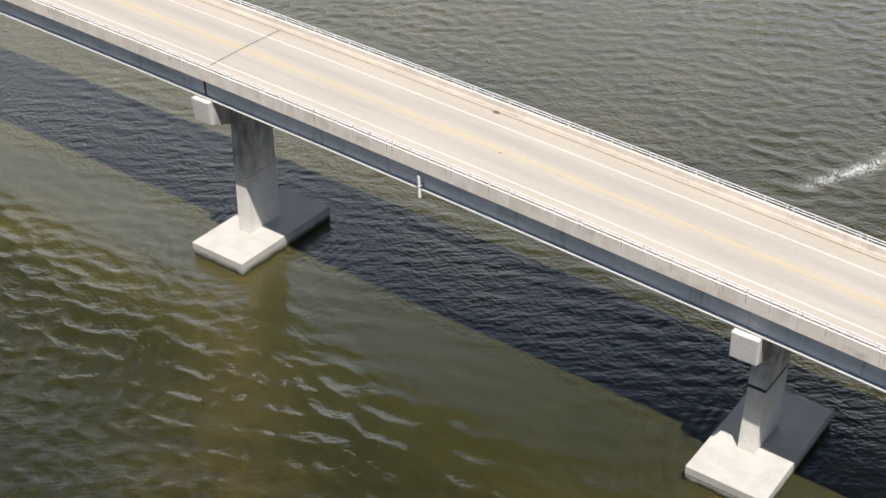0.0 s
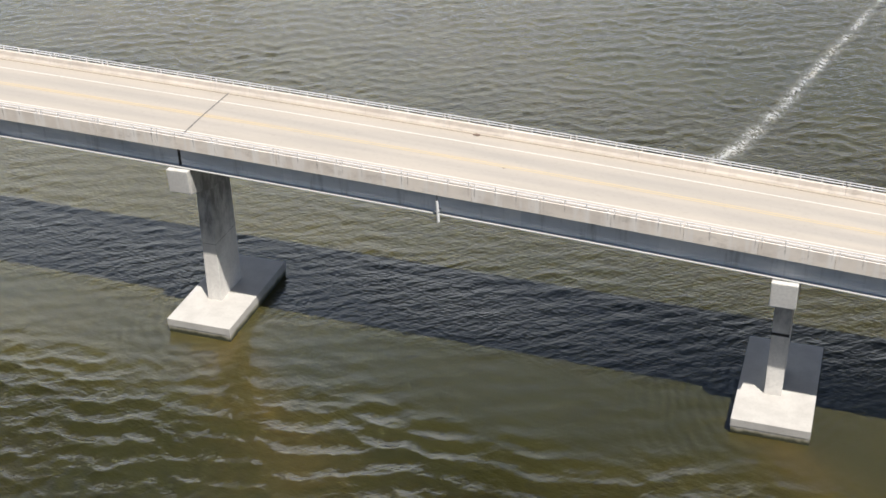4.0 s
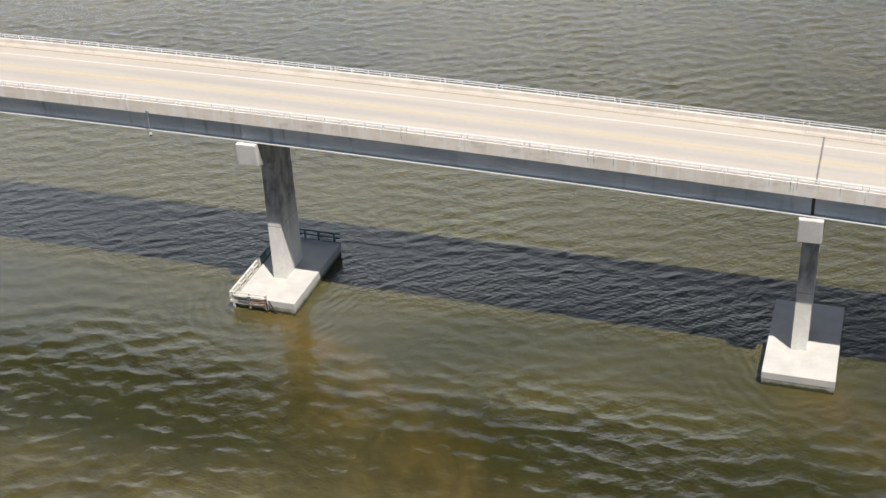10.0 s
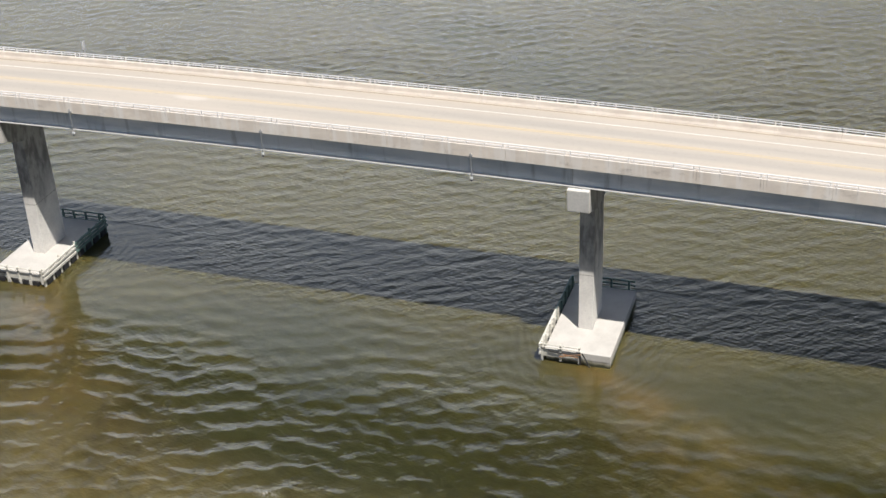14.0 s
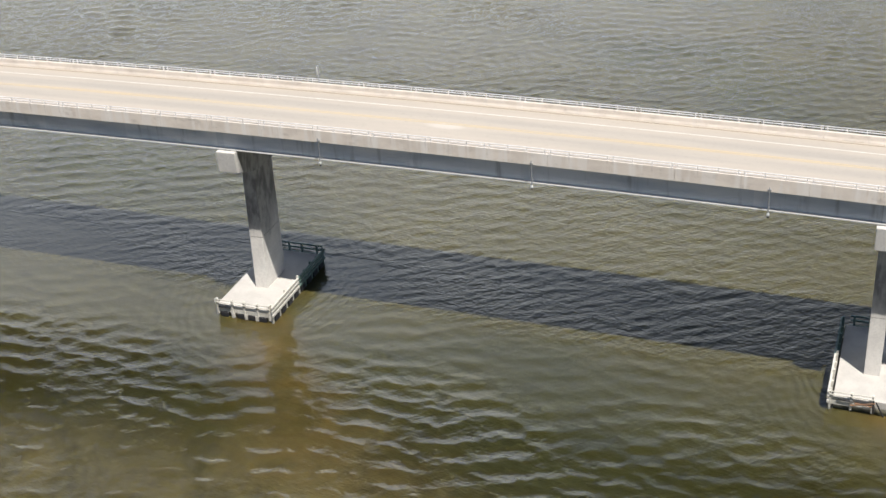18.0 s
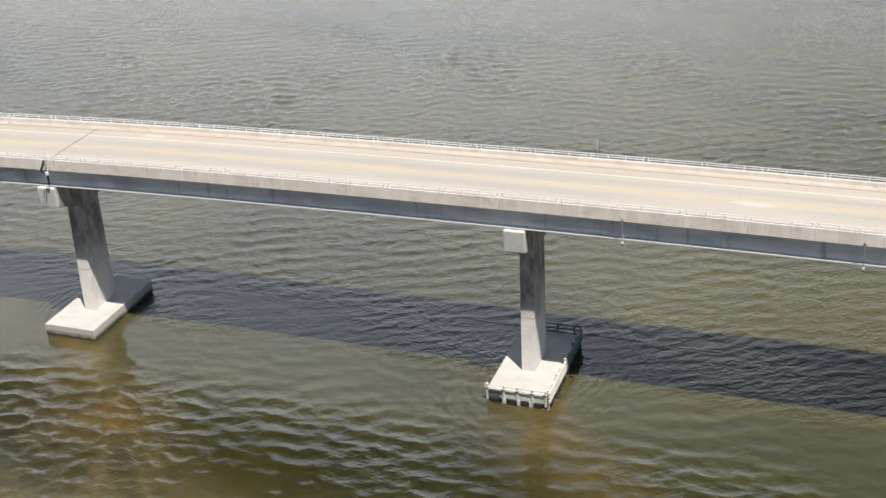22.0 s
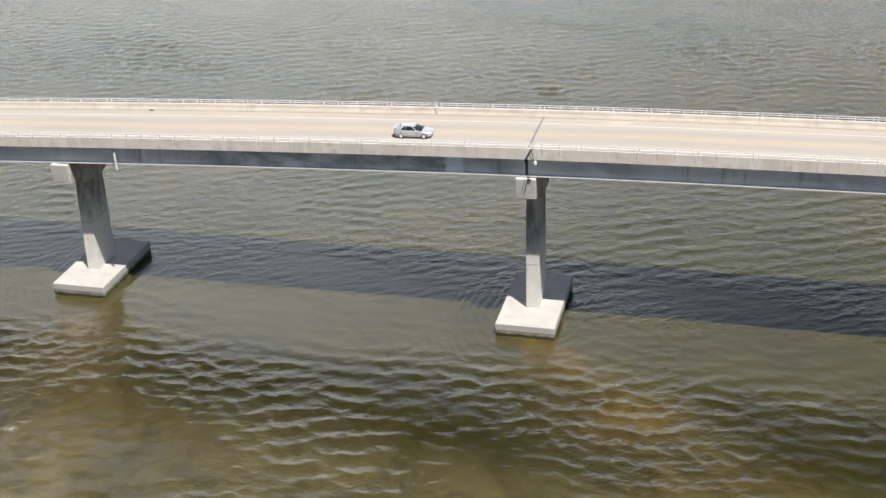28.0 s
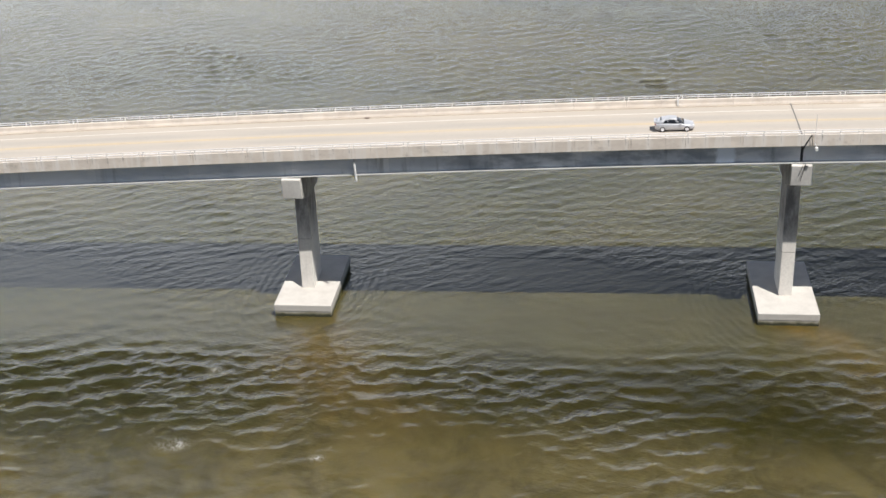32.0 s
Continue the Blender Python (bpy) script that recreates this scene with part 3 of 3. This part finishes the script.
# parapets in sections
for side in (-1, 1):
    s = side
    section = [(DECK + s * 6.03, H_ROAD - 0.02), (DECK + s * 6.05, H_ROAD + 0.1), (DECK + s * 6.14, H_ROAD + 0.3), (DECK + s * 6.2, H_PARAPET - 0.03), (DECK + s * 6.24, H_PARAPET), (DECK + s * 6.56, H_PARAPET), (DECK + s * 6.56, H_SLAB - 0.0), (DECK + s * 6.5, H_SLAB - 0.0), (DECK + s * 6.5, H_ROAD - 0.02)]
    wall = thing("parapet", "stained concrete bridge parapet in short cast sections", "barrier", "parapets of the bridge")
    rail = thing("parapet_rail", "pale twin-tube metal railing on top of the parapet", "railing", "railings of the bridge")
    bm = bmesh.new()
    box(bm, -0.04, 0.04, -0.04, 0.04, 0.0, 0.54, bevel=0.012)
    box(bm, -0.09, 0.09, -0.09, 0.09, 0.0, 0.03)
    post = mesh_of("post", bm, M_POST)
    x = X0
    while x < X1 - 0.1:
        e = min(BAY_START + BAY * (math.floor((x - BAY_START) / BAY + 0.001) + 1), X1)
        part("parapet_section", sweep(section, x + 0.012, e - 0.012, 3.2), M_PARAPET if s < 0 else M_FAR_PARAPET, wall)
        for h in (0.26, 0.51):
            part("rail_tube", sweep([(DECK + s * 6.43 + 0.045 * math.cos(a), H_PARAPET + h + 0.045 * math.sin(a)) for a in np.arange(0, 6.28, math.pi / 4)], x + 0.03, e - 0.03, 3.2), M_RAIL, rail)
        for d in (0.30, 2.285, 4.28, 6.265):
            px = e - BAY + d
            if x < px < e:
                part("post", post, None, rail, "", pose(px, DECK + s * 6.43, soffit(px) + H_PARAPET))
        x = e

# a dark seam runs along the foot of each parapet
for s in (-1, 1):
    for a, b in zip(spans, spans[1:]):
        part("gutter_seam", sweep(rect(DECK + s * 5.66 - 0.06, DECK + s * 5.66 + 0.06, H_ROAD - 0.01, H_ROAD + 0.015), a + 0.1, b - 0.1), M_SEAM, deck, "dark gutter seam")
# black plates stand in for the dark of the open girder gaps
for x in JOINTS:
    for y in GIRDERS:
        part("joint_gap_plate", sweep(rect(y - 0.012, y + 0.012, 0.09, H_SLAB), x - 0.16, x + 0.16, 1.0), M_BLACK, deck, "black gap between girder ends")


# ---------------------------------------------------------------- fenders of the channel piers
def fender(x, s, broken):
    """Timber and rubber fender on the channel side (s) of a pier footing, with returns at both ends."""
    f = thing("pier_fender", "broken pale timber fender with rusty braces on a pier footing" if broken else "weathered timber fender with black rubber blocks on a pier footing", "fender", "fenders of the channel", (x, 0, 0))
    side = s * 3.65
    out = side + s * 0.36
    a, b = sorted((side + s * 0.22, side + s * 0.42))
    n = 9
    for i in range(n):
        y = -7.3 + 14.5 * i / (n - 1)
        # pale and green meet at the deck's shadow edge; green paints in its shade
        part("post", boxed(min(side, side + s * 0.24), max(side, side + s * 0.24), y - 0.13, y + 0.13, -1.2, 2.55 if i % 2 == 0 else 2.3, bevel=0.03), M_TIMBER if i < 5 else M_SHADE_TIMBER, f)
    for z, t in ((2.25, 0.16), (1.75, 0.16), (1.15, 0.2)):
        part("waler", boxed(a, b, -7.7, -0.3, z - t, z + t * 0.7, bevel=0.03), M_TIMBER, f, "pale timber waler, coloured for the sunlit half")
        part("waler", boxed(a, b, -0.28, 7.4, z - t, z + t * 0.7, bevel=0.03), M_SHADE_TIMBER, f, "green timber waler, toned for the deck's shade")
    for i in range(8):
        y = -6.4 + 1.81 * i
        part("rubber_block", boxed(min(side, out), max(side, out), y - 0.55, y + 0.55, 0.05, 0.85, bevel=0.06), M_BLACK, f, "black rubber block")
    # return along the near end
    x0, x1 = (-3.7, 3.7) if not broken else ((-3.9, 0.6) if s < 0 else (-0.6, 3.9))
    for i, q in enumerate((0.03, 0.5, 0.97) if broken else (0.03, 0.3, 0.52, 0.76, 0.97)):
        px = x0 + (x1 - x0) * q
        part("post", boxed(px - 0.11, px + 0.11, -7.55, -7.27, 0.3, 2.45, bevel=0.03), M_TIMBER, f)
    for z in (2.38, 2.02):
        part("rail", rod((x0, -7.62, z), (x1, -7.62, z), 0.065), M_TIMBER, f, "thin sun-bleached rail")
    # pale facing boards on the near end, some of them split or slipped
    rng = random.Random(5 if broken else 8)
    for row, z in enumerate((1.46, 1.14, 0.82)):
        e0 = x0 + 0.05
        while e0 < x1 - 0.3:
            e1 = min(e0 + rng.uniform(1.1, 2.3), x1 - 0.05)
            if not (broken and rng.random() < 0.1):
                dip = rng.uniform(-0.03, 0.03)
                part("facing_board", boxed(e0 + 0.02, e1 - 0.02, -7.44, -7.30 - 0.02 * row, z - 0.14 + dip, z + 0.14 + dip, bevel=0.015), M_TIMBER, f)
            e0 = e1
    if broken:
        part("brace", rod((x0 + 2.2, -7.66, 1.0), (x0 + 4.6, -7.66, 1.65), 0.07), M_RUST, f, "rusty bent steel brace")
        part("brace", rod((x0 + 2.6, -7.66, 1.35), (x0 + 4.3, -7.66, 1.2), 0.07), M_RUST, f, "rusty bent steel brace")
        part("brace", rod((x0 + 0.9, -7.6, 1.55), (x0 + 2.5, -7.6, 1.42), 0.06), M_BLACK, f, "dark hanging brace")
        part("brace", rod((x0 + 4.45, -7.6, 1.9), (x0 + 4.5, -7.55, 0.3), 0.08), M_BLACK, f, "dark hanging brace")
        part("brace", rod((x0 + 4.7, -7.5, 1.7), (x0 + 5.7, -7.42, -0.3), 0.08), M_BLACK, f, "dark hanging brace")
    else:
        for c in (-2.6, -0.4, 1.0, 2.5):
            part("rubber_block", boxed(c - 0.5, c + 0.5, -7.56, -7.26, 0.05, 0.62, bevel=0.05), M_BLACK, f, "black rubber block")
        for c in (-1.5, 0.3, 1.75):
            part("facing_board", boxed(c - 0.22, c + 0.22, -7.5, -7.26, 0.0, 0.66, bevel=0.02), M_TIMBER, f)
        part("chafe_strip", boxed(-3.3, -1.7, -7.62, -7.5, 1.3, 1.45), M_BLACK, f)
    # return along the far end
    for q in (-2.6, -0.9, 0.9, 3.0):
        part("post", boxed(q - 0.11, q + 0.11, 7.2, 7.44, -1.0, 2.75, bevel=0.03), M_SHADE_TIMBER, f)
    for z in (2.55, 2.0, 1.3):
        part("waler", boxed(-3.0, 3.7, 7.45, 7.62, z - 0.09, z + 0.09, bevel=0.02), M_SHADE_TIMBER, f, "green timber waler, toned for the deck's shade")
    return f


fender(36.2, -1, True)
fender(-35.7, 1, False)


# ---------------------------------------------------------------- fittings on the bridge
def navigation_light(x):
    z = soffit(x)
    t = thing("navigation_light", "grey pipe-hung navigation light on the girder side", "navigation light", "navigation lights", (x, DECK - 6.72, z))
    part("hanger_pipe", rod((0, 0, 0.1), (0, 0, H_SLAB + 0.55), 0.055), M_GREY, t)
    part("bracket", boxed(-0.16, 0.16, -0.03, 0.16, H_SLAB + 0.1, H_SLAB + 0.32, bevel=0.02), M_GREY, t)
    part("stay", rod((0, 0, 0.3), (0.0, 0.85, 0.5), 0.03), M_GREY, t)
    bm = rod((0, 0, -0.12), (0, 0, 0.1), 0.13, n=12)
    part("lantern", bm, M_WHITE, t, "white lantern cap")
    part("lens", rod((0, 0, -0.33), (0, 0, -0.12), 0.11, n=12), M_BLACK, t, "dark glass lens")


for x in (24.75, 0.55, -23.7):
    navigation_light(x)


def drain_pipe(x, lean):
    z = soffit(x)
    t = thing("drain_pipe", "white plastic drain pipe below the deck edge", "drain pipe", "deck drains", (x, DECK - 6.3, z))
    part("pipe", rod((0, 0, H_SLAB - 0.75), (lean, -0.08, -0.55), 0.14, n=12), M_WHITE, t)
    part("upper_pipe", rod((-0.02, 0.05, H_SLAB + 0.02), (0, 0, H_SLAB - 0.75), 0.09, n=10), M_GREY, t)
    part("strap", boxed(-0.2, 0.2, -0.16, 0.6, 0.5, 0.58), M_GREY, t)


drain_pipe(123.5, 0.12)
drain_pipe(-148.6, 0.12)
pipe = thing("conduit_pipe", "thin pale conduit down the girder beside a pier", "conduit", "", (35.4, DECK - 5.6, soffit(35.4)))
part("pipe", rod((0, 0, 0.05), (0, 0, H_SLAB), 0.05), M_GREY, pipe)
part("clip", boxed(-0.1, 0.1, -0.03, 0.08, 1.2, 1.28), M_GREY, pipe)


def far_sign(x):
    z = soffit(x) + H_PARAPET
    t = thing("channel_sign", "white panel on a slim pole at the bridge edge", "sign", "", (x, DECK + 6.75, z))
    part("pole", rod((0, 0, -0.9), (0, 0, 2.0), 0.045), M_GREY, t)
    part("panel", boxed(-0.07, -0.05, -0.36, 0.36, 1.05, 2.02, bevel=0.01), M_WHITE, t, "plain white panel")
    t.rotation_euler = (0, 0, radians(10))
    part("bracket", boxed(-0.12, 0.12, -0.2, 0.05, -0.5, -0.4), M_GREY, t)


far_sign(-29.6)
mark = thing("marker_plate", "white marker plate fixed to the parapet face", "marker", "", (-109.6, DECK + 6.05, soffit(-109.6) + H_ROAD))
part("plate", boxed(-0.14, 0.14, -0.06, -0.01, 0.1, 1.2, bevel=0.01), M_WHITE, mark)
part("bolt_strip", boxed(-0.04, 0.04, -0.01, 0.3, 0.3, 0.9), M_GREY, mark)


def joint_mast(x):
    """Conduit, lamp arm and thin mast at the expansion joint."""
    z = soffit(x)
    t = thing("conduit_mast", "black conduit, small pale lamp and thin mast at the expansion joint", "mast", "", (x, DECK - 6.72, z))
    part("conduit", rod((0, 0.5, H_SLAB - 0.6), (0, 0, H_SLAB - 0.05), 0.07, n=10), M_BLACK, t, "black conduit")
    part("conduit_bend", rod((0, 0, H_SLAB - 0.05), (0.75, -0.02, H_PARAPET + 0.02), 0.075, n=10), M_BLACK, t, "black conduit")
    part("cable", rod((0.75, -0.02, H_PARAPET), (1.0, -0.02, H_SLAB + 0.1), 0.03), M_BLACK, t)
    part("mast", rod((1.15, -0.05, H_SLAB + 0.2), (1.15, -0.05, H_PARAPET + 2.6), 0.025), M_RAIL, t)
    part("lamp_arm", rod((1.15, -0.05, H_SLAB + 0.45), (1.35, -0.5, H_SLAB + 0.05), 0.05), M_GREY, t)
    part("cable", rod((0.35, 0.05, 0.2), (-0.1, 0.02, -1.9), 0.035), M_BLACK, t)
    part("cable", rod((0.1, 0.05, 0.1), (-0.35, 0.02, -1.3), 0.03), M_BLACK, t)
    part("lamp_head", boxed(1.15, 1.5, -0.72, -0.42, H_SLAB - 0.3, H_SLAB + 0.12, bevel=0.05), M_WHITE, t, "pale lamp head")


joint_mast(-95.9)


def lump(name, label, x, y, r, seed):
    """A small irregular piece of rubbish on the shoulder."""
    rng = random.Random(seed)
    bm = bmesh.new()
    bmesh.ops.create_icosphere(bm, subdivisions=2, radius=r)
    for v in bm.verts:
        v.co *= 0.75 + 0.5 * rng.random()
        v.co.z *= 0.35
        v.co.x *= 1.5
    ob = new(name, mesh_of(name, bm, M_DEBRIS))
    h = H_ROAD + 0.1 * (1 - abs(y - DECK) / 6.1)
    ob.location = (x, y, soffit(x) + h + r * 0.2)
    return tagged(ob, label, "debris", "debris on the road")


lump("road_debris", "crumpled brown debris lying on the road shoulder", 123.8, 5.5, 0.24, 3)
lump("road_debris", "flat brown debris lying on the road shoulder", -148.85, 5.6, 0.24, 4)
lump("road_debris", "small dark fragment lying near the centre line", 128.3, -0.4, 0.07, 5)


# ---------------------------------------------------------------- car
def loft(rows, bm=None):
    """A closed body through rows of (x, half width, sill, belt, half width at the top, top)."""
    bm = bm or bmesh.new()
    rings = []
    for x, w, z0, z1, wt, z2 in rows:
        half = [(0.0, z0), (w * 0.9, z0), (w, z0 + 0.12), (w, z1 - 0.06), (w * 0.96, z1), (wt, z2 - 0.02), (wt * 0.8, z2), (0.0, z2 + 0.015)]
        ring = half + [(-y, z) for y, z in half[-2:0:-1]]
        rings.append([bm.verts.new((x, y, z)) for y, z in ring])
    for a, b in zip(rings, rings[1:]):
        for i in range(len(a)):
            j = (i + 1) % len(a)
            bm.faces.new((a[i], a[j], b[j], b[i]))
    bm.faces.new(rings[0])
    bm.faces.new(rings[-1])
    bmesh.ops.recalc_face_normals(bm, faces=bm.faces)
    for f in bm.faces:
        f.smooth = True
    return bm


def paint_metal(name, colour):
    k = Mat(name)
    c = k.mix(k.span(k.noise(3.0, 3), 0.4, 0.7), colour, tuple(0.9 * v for v in colour))
    k.b.inputs["Coat Weight"].default_value = 0.5
    return k.done(c, 0.35, 0.35)


M_SILVER = paint_metal("silver_car_paint", (0.56, 0.57, 0.60))
k = Mat("dark_car_glass")
M_CARGLASS = k.done(k.mix(k.noise(2.0), (0.012, 0.014, 0.018), (0.02, 0.022, 0.026)), 0.05)
k = Mat("red_lamp_glass")
M_LAMP = k.done(k.mix(k.noise(9.0), (0.28, 0.02, 0.015), (0.2, 0.015, 0.012)), 0.2)


def car(x, y):
    h = H_ROAD + 0.1 * (1 - abs(y - DECK) / 6.1) + 0.012
    c = thing("car", "silver two-door car with a low rear spoiler on the roadway", "car", "", (x, y, soffit(x) + h))
    c.scale = (1.1, 1.04, 1.05)
    c.rotation_euler = (0, math.atan(0.00623 + 2 * 0.0001614 * x), 0)
    body = [(-2.12, 0.70, 0.42, 0.80, 0.62, 0.86), (-2.0, 0.82, 0.28, 0.92, 0.70, 1.0), (-1.5, 0.87, 0.22, 0.95, 0.74, 1.0), (-0.4, 0.88, 0.2, 0.93, 0.76, 0.96), (0.75, 0.88, 0.2, 0.9, 0.76, 0.93),
            (1.35, 0.87, 0.22, 0.82, 0.72, 0.88), (1.9, 0.80, 0.26, 0.68, 0.64, 0.76), (2.13, 0.62, 0.36, 0.58, 0.5, 0.62)]
    part("body", loft(body), M_SILVER, c)
    part("glasshouse", loft([(-1.95, 0.66, 0.92, 1.0, 0.6, 1.04), (-1.45, 0.76, 0.92, 1.1, 0.56, 1.36), (-0.6, 0.78, 0.92, 1.12, 0.58, 1.42), (0.1, 0.78, 0.92, 1.1, 0.57, 1.38), (0.55, 0.77, 0.9, 1.04, 0.6, 1.16), (1.02, 0.74, 0.86, 0.92, 0.66, 0.95)]), M_CARGLASS, c, "dark window glass")
    part("roof", loft([(-2.02, 0.72, 0.86, 0.96, 0.62, 1.04), (-1.62, 0.80, 0.88, 1.1, 0.60, 1.27), (-1.25, 0.80, 0.95, 1.18, 0.58, 1.41), (-0.98, 0.62, 1.28, 1.38, 0.53, 1.46), (-0.6, 0.6, 1.38, 1.43, 0.52, 1.47), (0.12, 0.59, 1.34, 1.39, 0.51, 1.42), (0.28, 0.57, 1.28, 1.32, 0.5, 1.35)]), M_SILVER, c)
    part("spoiler", boxed(-2.2, -1.95, -0.66, 0.66, 1.14, 1.19, bevel=0.02), M_SILVER, c)
    for sy in (-1, 1):
        for px, pz in ((-0.72, 1.36), (0.5, 1.15)):
            part("pillar", rod((px - 0.05, sy * 0.78, 0.95), (px - (0.0 if px < 0 else 0.5), sy * 0.6, pz + (0 if px < 0 else 0.2)), 0.035), M_SILVER, c)
        part("spoiler_end", boxed(-2.12, -1.86, sy * 0.58 - 0.06, sy * 0.58 + 0.06, 0.98, 1.16, bevel=0.02), M_SILVER, c)
        part("mirror", boxed(0.55, 0.72, sy * 0.98 - 0.09, sy * 0.98 + 0.09, 0.93, 1.06, bevel=0.03), M_SILVER, c)
        part("headlight", boxed(1.84, 2.05, sy * 0.58 - 0.14, sy * 0.58 + 0.14, 0.6, 0.72, bevel=0.03), M_WHITE, c, "clear headlight")
        part("tail_light", boxed(-2.1, -1.98, sy * 0.66 - 0.12, sy * 0.66 + 0.12, 0.78, 0.94, bevel=0.02), M_LAMP, c, "red tail light")
        for wx in (-1.3, 1.3):
            tyre = part("wheel", rod((wx, sy * 0.66, 0.31), (wx, sy * 0.885, 0.31), 0.31, n=24), M_BLACK, c, "black tyre")
            part("rim", rod((wx, sy * 0.87, 0.31), (wx, sy * 0.895, 0.31), 0.2, n=16), M_RAIL, tyre, "pale alloy rim")
    return c


car(-110.4, -1.9)
